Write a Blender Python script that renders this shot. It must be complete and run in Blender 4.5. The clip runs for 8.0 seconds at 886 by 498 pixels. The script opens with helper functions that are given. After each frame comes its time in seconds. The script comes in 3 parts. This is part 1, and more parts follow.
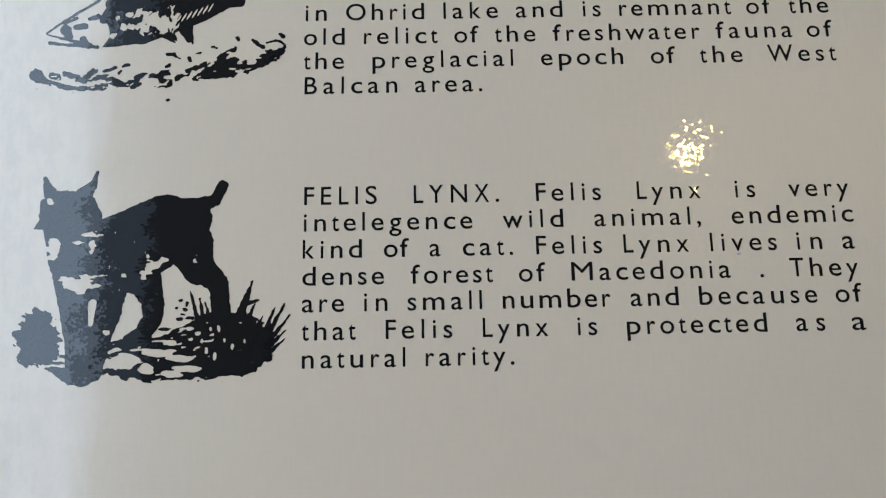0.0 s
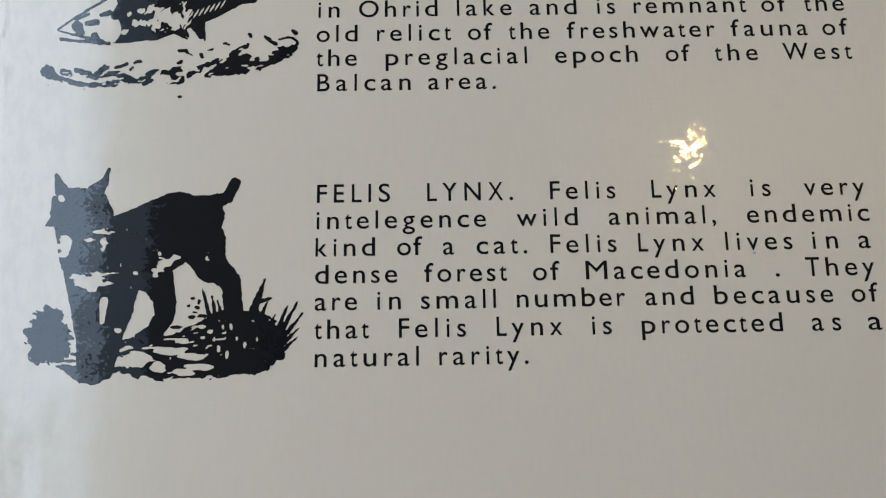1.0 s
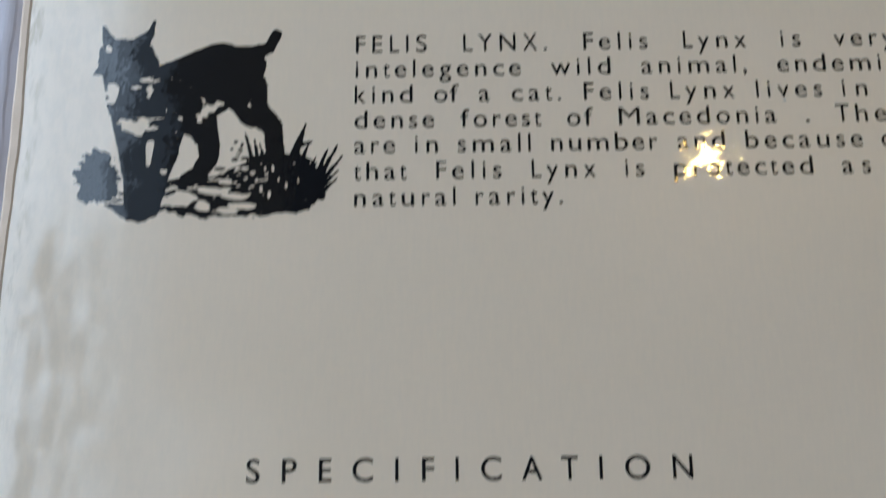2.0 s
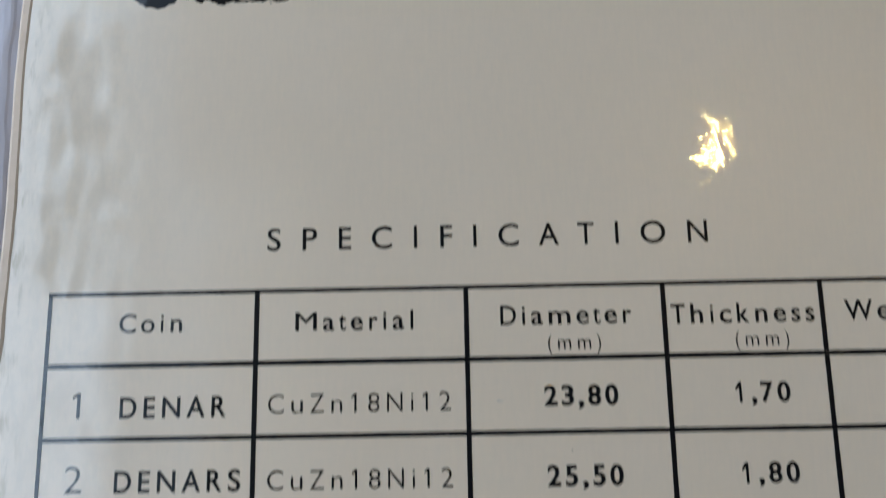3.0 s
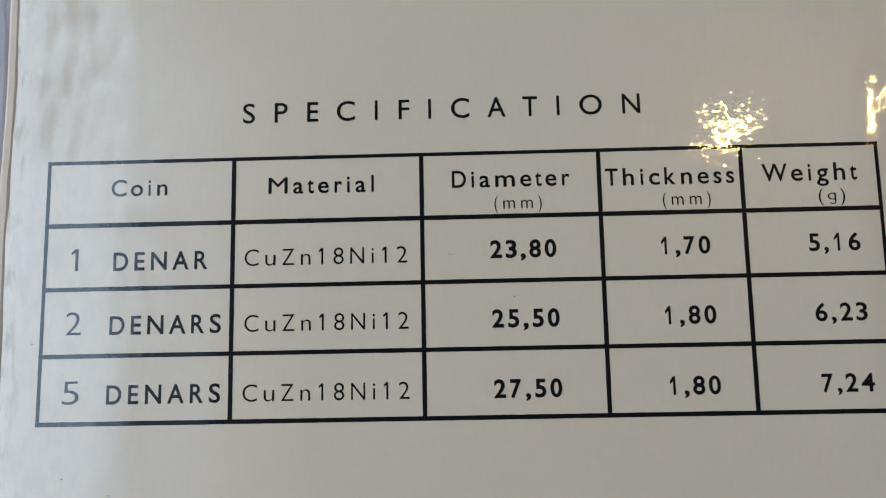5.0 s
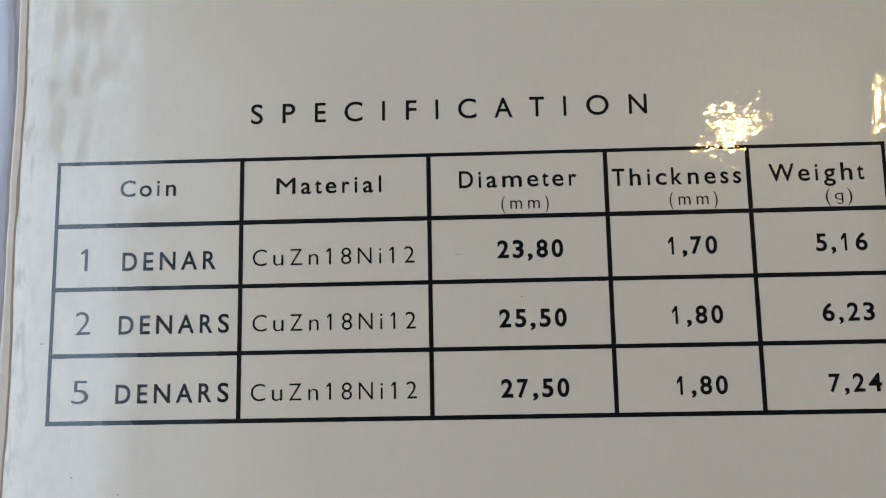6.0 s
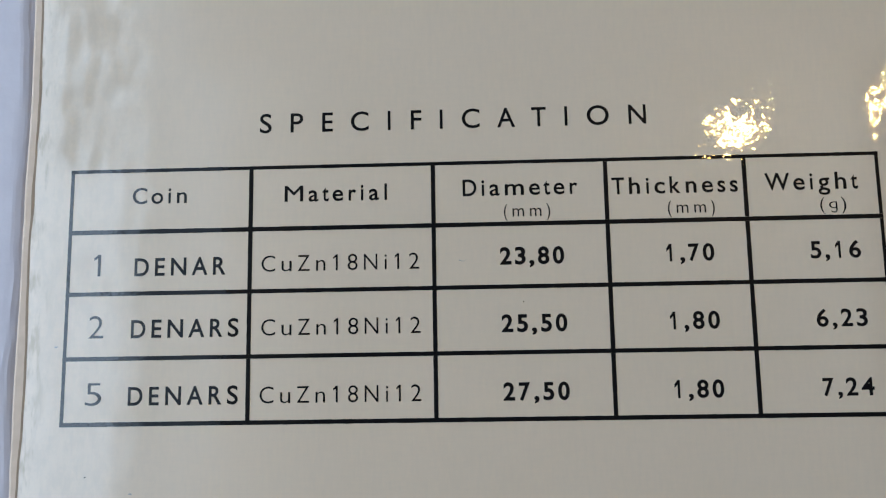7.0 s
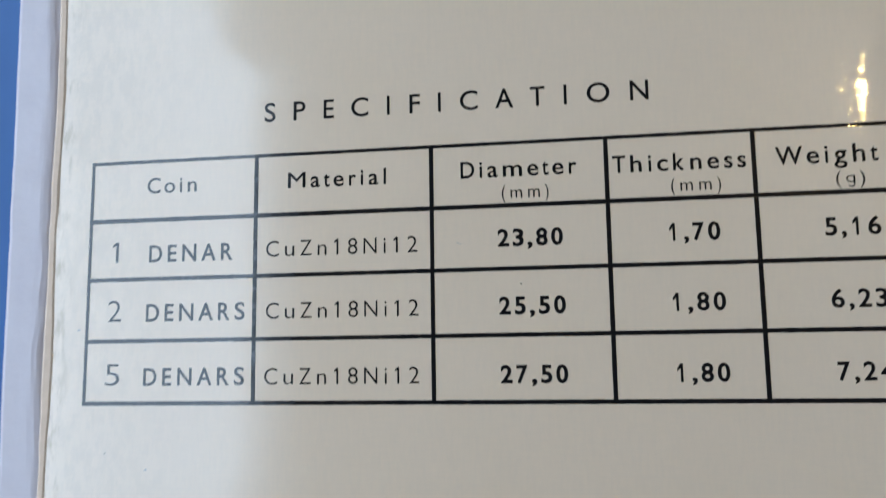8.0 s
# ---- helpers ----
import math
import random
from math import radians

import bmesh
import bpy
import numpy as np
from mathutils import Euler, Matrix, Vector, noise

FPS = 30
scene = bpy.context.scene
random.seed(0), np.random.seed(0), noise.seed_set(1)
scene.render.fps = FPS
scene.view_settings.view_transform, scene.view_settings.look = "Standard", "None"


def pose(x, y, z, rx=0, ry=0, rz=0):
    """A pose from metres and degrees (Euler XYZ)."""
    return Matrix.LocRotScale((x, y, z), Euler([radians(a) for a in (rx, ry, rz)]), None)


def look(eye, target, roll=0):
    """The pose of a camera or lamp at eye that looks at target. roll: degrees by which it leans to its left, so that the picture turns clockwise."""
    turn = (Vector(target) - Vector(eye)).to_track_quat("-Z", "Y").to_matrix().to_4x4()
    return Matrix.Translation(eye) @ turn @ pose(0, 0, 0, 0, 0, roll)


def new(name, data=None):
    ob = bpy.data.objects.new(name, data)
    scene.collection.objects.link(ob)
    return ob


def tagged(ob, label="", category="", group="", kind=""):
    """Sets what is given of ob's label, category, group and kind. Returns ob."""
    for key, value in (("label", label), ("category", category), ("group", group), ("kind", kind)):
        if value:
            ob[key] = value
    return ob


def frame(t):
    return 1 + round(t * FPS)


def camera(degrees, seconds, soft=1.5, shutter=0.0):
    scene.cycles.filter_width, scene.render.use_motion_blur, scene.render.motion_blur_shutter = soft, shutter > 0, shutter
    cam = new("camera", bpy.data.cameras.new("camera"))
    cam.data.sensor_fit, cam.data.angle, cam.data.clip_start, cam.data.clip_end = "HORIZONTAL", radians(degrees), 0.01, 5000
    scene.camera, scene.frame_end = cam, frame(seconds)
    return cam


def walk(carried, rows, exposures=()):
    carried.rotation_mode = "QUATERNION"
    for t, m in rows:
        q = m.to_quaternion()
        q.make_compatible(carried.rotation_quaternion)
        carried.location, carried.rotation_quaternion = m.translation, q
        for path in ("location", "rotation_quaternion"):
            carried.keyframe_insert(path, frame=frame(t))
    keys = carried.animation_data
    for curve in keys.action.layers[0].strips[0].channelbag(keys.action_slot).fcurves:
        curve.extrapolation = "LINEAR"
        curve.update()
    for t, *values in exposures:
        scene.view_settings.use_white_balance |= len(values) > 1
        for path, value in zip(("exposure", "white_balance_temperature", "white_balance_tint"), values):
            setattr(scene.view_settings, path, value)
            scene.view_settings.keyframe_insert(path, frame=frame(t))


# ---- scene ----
# A printed leaflet lying on a blue desk beside a window; metres, page in the plane z = 0.
cam = camera(59.57, 8.0, soft=1.2, shutter=0.5)
# seconds, eye, turn about x, y, z
ROWS = [
    (0.0, 0.00115, 0.03955, 0.11170, 10.956, -0.217, -1.127),
    (0.5, 0.00042, 0.03909, 0.11072, 11.081, -0.257, -1.005),
    (1.0, -0.00085, 0.03952, 0.11099, 10.929, -0.253, -0.972),
    (1.2, -0.00084, 0.03977, 0.11054, 10.809, -0.239, -1.043),
    (2.3, -0.00563, 0.00483, 0.10722, 11.517, 0.845, -0.569),
    (2.5, -0.00494, 0.00012, 0.10588, 10.721, 0.938, -0.856),
    (2.7, -0.00422, -0.00449, 0.10602, 10.311, 1.076, -1.005),
    (3.0, -0.00691, -0.01420, 0.10484, 10.550, 1.054, -1.030),
    (3.2, -0.00443, -0.01985, 0.11216, 9.182, 1.321, -0.956),
    (3.5, -0.00264, -0.02485, 0.11491, 7.536, 1.401, -0.929),
    (3.7, -0.00273, -0.02925, 0.11582, 7.697, 1.041, -1.039),
    (4.0, 0.00416, -0.02993, 0.11722, 7.638, 1.519, -1.360),
    (4.5, 0.00151, -0.03018, 0.11521, 7.644, 1.421, -1.153),
    (5.0, 0.00040, -0.03002, 0.11434, 7.690, 1.564, -1.078),
    (6.5, -0.00014, -0.02992, 0.11570, 7.636, 1.977, -1.012),
    (7.0, -0.00027, -0.02940, 0.11790, 7.663, 1.983, -0.920),
    (7.5, -0.00020, -0.02897, 0.11788, 7.504, 1.941, -1.055),
    (7.8, 0.00628, -0.03048, 0.11740, 8.093, 5.033, -1.109),
    (8.0, 0.01355, -0.03132, 0.11639, 7.230, 8.587, -0.819),
]
walk(cam, [(t, pose(x, y, z, rx, ry, rz)) for t, x, y, z, rx, ry, rz in ROWS],
     [(0.0, -0.14), (1.2, -0.16), (2.5, -0.32), (3.5, -0.27), (7.5, -0.22), (8.0, -0.06)])

MM = 0.001

# ---- light ----
world = bpy.data.worlds.new("world")
scene.world = world
world.use_nodes = True
wn = world.node_tree
sky = wn.nodes.new("ShaderNodeTexSky")
sky.sky_type = "NISHITA"
sky.sun_disc = False
sky.sun_elevation = radians(38)
sky.sun_rotation = radians(110)
wn.links.new(sky.outputs[0], wn.nodes["Background"].inputs[0])
wn.nodes["Background"].inputs[1].default_value = 0.1

sun = new("sun", bpy.data.lights.new("sun", "SUN"))
sun.data.energy, sun.data.angle, sun.data.color = 2.0, radians(0.5), (1.0, 0.95, 0.88)
sun.matrix_world = look((6, -2.2, 5), (0, 0, 0))

# daylight through the panes of the window, dimmer under the top rail and through the top pane
WIN_X, WIN_Y0, WIN_Y1, WIN_Z0, WIN_Z1 = -0.40, -0.30, 1.10, 0.05, 0.95
WIN_SPLIT, WIN_RAIL, WIN_BLIND = 0.47, 0.815, 0.76
for za, zb, radiance, tint in ((WIN_Z0, WIN_SPLIT, 3.75, (0.633, 0.83, 1.08)), (WIN_SPLIT, WIN_BLIND, 3.75, (0.633, 0.83, 1.08)),
                               (WIN_BLIND, WIN_RAIL, 2.0, (0.633, 0.83, 1.08)), (WIN_RAIL, WIN_Z1, 0.5, (0.633, 0.83, 1.08))):
    win = new("window_light", bpy.data.lights.new("window_light", "AREA"))
    win.data.shape, win.data.size, win.data.size_y = "RECTANGLE", WIN_Y1 - WIN_Y0, zb - za
    win.data.energy = radiance * math.pi * (WIN_Y1 - WIN_Y0) * (zb - za)
    win.data.color = tint
    win.matrix_world = look((WIN_X - 0.004, (WIN_Y0 + WIN_Y1) / 2, (za + zb) / 2), (5, (WIN_Y0 + WIN_Y1) / 2, (za + zb) / 2))


# ---- materials ----
def material(name, color, rough=0.6, metal=0.0, spec=0.5):
    m = bpy.data.materials.new(name)
    m.use_nodes = True
    p = m.node_tree.nodes["Principled BSDF"]
    p.inputs["Base Color"].default_value = (*color, 1)
    p.inputs["Roughness"].default_value = rough
    p.inputs["Metallic"].default_value = metal
    p.inputs["Specular IOR Level"].default_value = spec
    return m, m.node_tree, p


def maths(nt, op, a, b=None, c=None):
    n = nt.nodes.new("ShaderNodeMath")
    n.operation = op
    for i, v in enumerate((a, b, c)):
        if v is None:
            continue
        if isinstance(v, (int, float)):
            n.inputs[i].default_value = v
        else:
            nt.links.new(v, n.inputs[i])
    return n.outputs[0]


def noise_tex(nt, vec, scale, detail=2.0, rough=0.5):
    n = nt.nodes.new("ShaderNodeTexNoise")
    n.inputs["Scale"].default_value = scale
    n.inputs["Detail"].default_value = detail
    n.inputs["Roughness"].default_value = rough
    nt.links.new(vec, n.inputs["Vector"])
    return n.outputs["Fac"]


def stretched(nt, vec, sx, sy, sz=1.0):
    n = nt.nodes.new("ShaderNodeMapping")
    n.inputs["Scale"].default_value = (sx, sy, sz)
    nt.links.new(vec, n.inputs["Vector"])
    return n.outputs[0]


def ramp(nt, fac, lo, hi):
    n = nt.nodes.new("ShaderNodeMapRange")
    n.interpolation_type = "SMOOTHSTEP"
    n.inputs["From Min"].default_value, n.inputs["From Max"].default_value = lo, hi
    nt.links.new(fac, n.inputs["Value"])
    return n.outputs[0]


def mix(nt, fac, a, b):
    n = nt.nodes.new("ShaderNodeMix")
    n.data_type = "RGBA"
    for k, v in (("A", a), ("B", b)):
        s = n.inputs[6 if k == "A" else 7]
        if isinstance(v, tuple):
            s.default_value = (*v, 1)
        else:
            nt.links.new(v, s)
    if isinstance(fac, float):
        n.inputs[0].default_value = fac
    else:
        nt.links.new(fac, n.inputs[0])
    return n.outputs[2]


def noise_slope(nt, vec, scale, size, detail=1.0):
    """A random tilt of the surface, two ways, as a vector."""
    n = nt.nodes.new("ShaderNodeTexNoise")
    n.inputs["Scale"].default_value = scale
    n.inputs["Detail"].default_value = detail
    nt.links.new(vec, n.inputs["Vector"])
    sub = nt.nodes.new("ShaderNodeVectorMath")
    sub.operation = "SUBTRACT"
    nt.links.new(n.outputs["Color"], sub.inputs[0])
    sub.inputs[1].default_value = (0.5, 0.5, 0.5)
    mul = nt.nodes.new("ShaderNodeVectorMath")
    mul.operation = "MULTIPLY"
    nt.links.new(sub.outputs[0], mul.inputs[0])
    mul.inputs[1].default_value = (size, size, 0)
    return mul.outputs[0]


def vadd(nt, a, b):
    n = nt.nodes.new("ShaderNodeVectorMath")
    n.operation = "ADD"
    nt.links.new(a, n.inputs[0])
    nt.links.new(b, n.inputs[1])
    return n.outputs[0]


def vscale(nt, a, fac):
    n = nt.nodes.new("ShaderNodeVectorMath")
    n.operation = "SCALE"
    nt.links.new(a, n.inputs[0])
    nt.links.new(fac, n.inputs["Scale"])
    return n.outputs[0]


def laminate(nt, p):
    """The clear film over paper and ink: orange peel and slow waves all over, wrinkles along the bound edge."""
    geo = nt.nodes.new("ShaderNodeNewGeometry")
    pos = geo.outputs["Position"]
    sep = nt.nodes.new("ShaderNodeSeparateXYZ")
    nt.links.new(pos, sep.inputs[0])
    edge = maths(nt, "SUBTRACT", 1.0, ramp(nt, sep.outputs["X"], -0.064, -0.034))
    peel = vadd(nt, noise_slope(nt, stretched(nt, pos, 900, 1050, 1000), 1.0, 0.040, 1.0), noise_slope(nt, stretched(nt, pos, 2700, 3300, 1000), 1.0, 0.046, 2.0))
    tilt = vscale(nt, peel, maths(nt, "MULTIPLY_ADD", ramp(nt, sep.outputs["X"], -0.055, -0.015), 0.6, 0.4))
    tilt = vadd(nt, tilt, noise_slope(nt, pos, 260, 0.02))
    tilt = vadd(nt, tilt, noise_slope(nt, pos, 60, 0.012))
    creases = vadd(nt, noise_slope(nt, stretched(nt, pos, 420, 150, 100), 1.0, 0.04, 2.0), noise_slope(nt, pos, 1900, 0.05, 2.0))
    tilt = vadd(nt, tilt, vscale(nt, creases, edge))
    lifted = maths(nt, "SUBTRACT", 1.0, ramp(nt, sep.outputs["X"], -0.066, -0.050))
    tilt = vadd(nt, tilt, vscale(nt, noise_slope(nt, stretched(nt, pos, 380, 95, 100), 1.0, 0.12, 3.0), lifted))
    # the sheet sags along its length; low on the page a shallow hollow runs beside its free side
    bow = nt.nodes.new("ShaderNodeCombineXYZ")
    hollow = maths(nt, "MULTIPLY", maths(nt, "MINIMUM", maths(nt, "MAXIMUM", maths(nt, "SUBTRACT", sep.outputs["X"], 0.037), 0.0), 0.020), -1.65)
    hollow = maths(nt, "MULTIPLY_ADD", ramp(nt, sep.outputs["X"], 0.057, 0.063), 0.080, hollow)
    dent = maths(nt, "SUBTRACT", ramp(nt, sep.outputs["X"], -0.051, -0.039), ramp(nt, sep.outputs["X"], -0.032, -0.022))
    # a stretch of film stands up beside the bound edge
    stretch = maths(nt, "SUBTRACT", ramp(nt, sep.outputs["Y"], -0.008, 0.005), ramp(nt, sep.outputs["Y"], 0.034, 0.050))
    raised = maths(nt, "MULTIPLY", maths(nt, "MULTIPLY", lifted, stretch), 0.05)
    hollow = maths(nt, "MULTIPLY_ADD", dent, -0.026, hollow)
    nt.links.new(maths(nt, "MULTIPLY_ADD", hollow, maths(nt, "SUBTRACT", 1.0, ramp(nt, sep.outputs["Y"], 0.012, 0.020)), raised), bow.inputs[0])
    low = maths(nt, "MINIMUM", maths(nt, "MAXIMUM", maths(nt, "SUBTRACT", 0.024, sep.outputs["Y"]), 0.0), 0.025)
    fall = maths(nt, "MULTIPLY_ADD", sep.outputs["Y"], -0.21, low)
    nt.links.new(maths(nt, "MULTIPLY_ADD", maths(nt, "MAXIMUM", maths(nt, "SUBTRACT", sep.outputs["X"], 0.042), 0.0), -0.4, fall), bow.inputs[1])
    tilt = vadd(nt, tilt, bow.outputs[0])
    norm = nt.nodes.new("ShaderNodeVectorMath")
    norm.operation = "NORMALIZE"
    nt.links.new(vadd(nt, geo.outputs["Normal"], tilt), norm.inputs[0])
    p.inputs["Coat Weight"].default_value = 1.0
    p.inputs["Coat Roughness"].default_value = 0.02
    p.inputs["Coat IOR"].default_value = 1.6
    nt.links.new(norm.outputs[0], p.inputs["Coat Normal"])
    nt.links.new(norm.outputs[0], p.inputs["Normal"])
    return pos


def cream_paper():
    m, nt, p = material("cream_laminated_paper", (0.70, 0.66, 0.56), 0.32, spec=0.42)
    pos = laminate(nt, p)
    sep = nt.nodes.new("ShaderNodeSeparateXYZ")
    nt.links.new(pos, sep.inputs[0])
    cloud = noise_tex(nt, pos, 38, 3.0, 0.6)
    weave = noise_tex(nt, stretched(nt, pos, 1500, 260, 100), 1.0, 3.0, 0.7)
    c = mix(nt, cloud, PAPER_A, PAPER_B)
    c = mix(nt, maths(nt, "MULTIPLY", weave, 0.36), c, (0.60, 0.50, 0.40))
    weft = noise_tex(nt, stretched(nt, pos, 300, 2000, 100), 1.0, 2.0, 0.6)
    c = mix(nt, maths(nt, "MULTIPLY", weft, 0.22), c, (0.60, 0.50, 0.40))
    # cloudy crinkles where the film has lifted beside the bound edge
    crinkle = ramp(nt, noise_tex(nt, stretched(nt, pos, 520, 260, 100), 1.0, 4.0, 0.65), 0.40, 0.62)
    band = maths(nt, "SUBTRACT", 1.0, ramp(nt, sep.outputs["X"], -0.064, -0.036))
    c = mix(nt, maths(nt, "MULTIPLY", maths(nt, "MULTIPLY", crinkle, band), 0.22), c, (0.55, 0.45, 0.34))
    # brown handling marks along the bound edge
    spots = ramp(nt, noise_tex(nt, stretched(nt, pos, 520, 130, 100), 1.0, 3.0, 0.6), 0.48, 0.66)
    near = maths(nt, "SUBTRACT", 1.0, ramp(nt, sep.outputs["X"], -0.0685, -0.0640))
    c = mix(nt, maths(nt, "MULTIPLY", maths(nt, "MULTIPLY", spots, near), 0.7), c, (0.46, 0.33, 0.19))
    nt.links.new(c, p.inputs["Base Color"])
    return m


def ink_black():
    m, nt, p = material("black_printing_ink", (0.006, 0.006, 0.007), 0.4, spec=0.05)
    pos = laminate(nt, p)
    c = mix(nt, noise_tex(nt, pos, 700, 3.0, 0.6), (0.003, 0.003, 0.004), (0.010, 0.010, 0.011))
    nt.links.new(c, p.inputs["Base Color"])
    return m


def rough_plain(name, a, b, scale, rough=0.7, bump=0.0, spec=0.4):
    m, nt, p = material(name, a, rough, spec=spec)
    pos = nt.nodes.new("ShaderNodeNewGeometry").outputs["Position"]
    n = noise_tex(nt, pos, scale, 4.0, 0.6)
    nt.links.new(mix(nt, n, a, b), p.inputs["Base Color"])
    if bump:
        bn = nt.nodes.new("ShaderNodeBump")
        bn.inputs["Distance"].default_value = bump
        nt.links.new(noise_tex(nt, pos, scale * 4, 3.0), bn.inputs["Height"])
        nt.links.new(bn.outputs[0], p.inputs["Normal"])
    return m


PAPER_A, PAPER_B = (0.86, 0.66, 0.475), (0.81, 0.62, 0.435)
paper = cream_paper()
ink = ink_black()
edge_brown = rough_plain("worn_brown_edge", (0.24, 0.15, 0.09), (0.46, 0.33, 0.23), 450, 0.8, 2e-5)
under_paper = rough_plain("cream_paper_edge", (0.80, 0.62, 0.48), (0.56, 0.41, 0.30), 300, 0.7, 1e-5)
white_card = rough_plain("white_card", (0.66, 0.60, 0.62), (0.54, 0.48, 0.51), 130, 0.5, 6e-5)
faint = rough_plain("faint_mark", (0.36, 0.33, 0.29), (0.45, 0.41, 0.36), 900, 0.4)
blue_desk = rough_plain("blue_desk_top", (0.010, 0.085, 0.27), (0.018, 0.115, 0.33), 60, 0.45, 2e-5, 0.3)
plaster = rough_plain("grey_plaster", (0.34, 0.33, 0.31), (0.28, 0.27, 0.255), 4, 0.9, 1e-3)
timber = rough_plain("dark_timber", (0.06, 0.042, 0.028), (0.09, 0.065, 0.042), 5, 0.7, 1e-3)
boards = rough_plain("brown_floor", (0.22, 0.14, 0.08), (0.30, 0.20, 0.12), 6, 0.5, 5e-4)
white_paint = rough_plain("white_paint", (0.78, 0.78, 0.76), (0.72, 0.72, 0.70), 12, 0.4)
brass = material("brushed_metal", (0.55, 0.5, 0.42), 0.35, 1.0)[0]
glass, _, gp = material("window_glass", (1, 1, 1), 0.0)
gp.inputs["Transmission Weight"].default_value = 1.0
glow, _, lp = material("warm_bulb", (1, 0.8, 0.5), 0.4)
lp.inputs["Emission Color"].default_value = (1.0, 0.70, 0.22, 1)
lp.inputs["Emission Strength"].default_value = 320.0


# ---- mesh helpers ----
def mesh_of(name, verts, faces, mat, smooth=False):
    me = bpy.data.meshes.new(name)
    me.from_pydata([tuple(v) for v in verts], [], faces)
    me.materials.append(mat)
    if smooth:
        me.polygons.foreach_set("use_smooth", [True] * len(me.polygons))
    me.update()
    return me


def part(name, verts, faces, mat, parent=None, label="", smooth=False):
    ob = new(name, mesh_of(name, verts, faces, mat, smooth))
    ob.parent = parent
    if label:
        tagged(ob, label)
    return ob


def box(name, x0, x1, y0, y1, z0, z1, mat, parent=None, bevel=0.0, label=""):
    bm = bmesh.new()
    bmesh.ops.create_cube(bm, size=1, matrix=Matrix.Translation(((x0 + x1) / 2, (y0 + y1) / 2, (z0 + z1) / 2)) @ Matrix.Diagonal((x1 - x0, y1 - y0, z1 - z0, 1)))
    if bevel:
        bmesh.ops.bevel(bm, geom=bm.edges[:], offset=bevel, segments=2, affect="EDGES")
    me = bpy.data.meshes.new(name)
    bm.to_mesh(me)
    bm.free()
    me.materials.append(mat)
    ob = new(name, me)
    ob.parent = parent
    if label:
        tagged(ob, label)
    return ob


def thing(name, label, category, at=(0, 0, 0), group="", kind=""):
    ob = new(name)
    ob.empty_display_size = 0.02
    ob.location = at
    return tagged(ob, label, category, group, kind)


# ---- room ----
FLOOR_Z, DESK_Z, CEIL_Z = -0.753, -0.0030, 1.75
X0, X1, Y0, Y1 = WIN_X, 1.6, -1.0, 1.4
tagged(box("floor", X0 - 0.2, X1 + 0.2, Y0 - 0.2, Y1 + 0.2, FLOOR_Z - 0.1, FLOOR_Z, boards), "brown boarded floor of the room", "floor", kind="structure")
tagged(box("ceiling", X0 - 0.2, X1 + 0.2, Y0 - 0.2, Y1 + 0.2, CEIL_Z, CEIL_Z + 0.1, timber), "plain dark timber ceiling", "ceiling", kind="structure")
tagged(box("wall_east", X1, X1 + 0.15, Y0, Y1, FLOOR_Z, CEIL_Z, plaster), "plain grey plaster wall", "wall", kind="structure")
tagged(box("wall_north", X0 - 0.15, X1 + 0.15, Y1, Y1 + 0.15, FLOOR_Z, CEIL_Z, plaster), "plain grey plaster wall", "wall", kind="structure")
tagged(box("wall_south", X0 - 0.15, X1 + 0.15, Y0 - 0.15, Y0, FLOOR_Z, CEIL_Z, plaster), "plain grey plaster wall", "wall", kind="structure")
bm = bmesh.new()
for ya, yb, za, zb in ((Y0, WIN_Y0, FLOOR_Z, CEIL_Z), (WIN_Y1, Y1, FLOOR_Z, CEIL_Z), (WIN_Y0, WIN_Y1, FLOOR_Z, WIN_Z0), (WIN_Y0, WIN_Y1, WIN_Z1, CEIL_Z)):
    bmesh.ops.create_cube(bm, size=1, matrix=Matrix.Translation((X0 - 0.075, (ya + yb) / 2, (za + zb) / 2)) @ Matrix.Diagonal((0.15, yb - ya, zb - za, 1)))
me = bpy.data.meshes.new("wall_west")
bm.to_mesh(me)
bm.free()
me.materials.append(plaster)
tagged(new("wall_west", me), "grey plaster wall with a window opening", "wall", kind="structure")
window = thing("window_1", "white framed window beside the desk", "window", (X0 - 0.1, WIN_Y0, WIN_Z0), kind="structure")
for nm, ya, yb, za, zb in (("window_frame", WIN_Y0, WIN_Y0 + 0.03, WIN_Z0, WIN_Z1), ("window_frame", WIN_Y1 - 0.03, WIN_Y1, WIN_Z0, WIN_Z1),
                           ("window_frame", WIN_Y0 + 0.03, WIN_Y1 - 0.03, WIN_Z0, WIN_Z0 + 0.03), ("window_frame", WIN_Y0 + 0.03, WIN_Y1 - 0.03, WIN_Z1 - 0.03, WIN_Z1)):
    fr = box(nm, X0 - 0.14, X0 - 0.09, ya, yb, za, zb, white_paint, None, 0.003)
    fr.parent = window
    fr.matrix_parent_inverse = window.matrix_basis.inverted()
bars = [box("glazing_bar", X0 - 0.13, X0 - 0.1, WIN_Y0 + 0.03, WIN_Y1 - 0.03, z - 0.008, z + 0.008, white_paint, None, 0.002) for z in (WIN_SPLIT, WIN_RAIL)]
panes = [box("pane", X0 - 0.118, X0 - 0.112, WIN_Y0 + 0.03, WIN_Y1 - 0.03, za, zb, glass)
         for za, zb in ((WIN_Z0 + 0.03, WIN_SPLIT - 0.008), (WIN_SPLIT + 0.008, WIN_RAIL - 0.008), (WIN_RAIL + 0.008, WIN_Z1 - 0.03))]
for piece in bars + panes:
    piece.parent = window
    piece.matrix_parent_inverse = window.matrix_basis.inverted()
for pane in panes:
    pane.visible_shadow = False


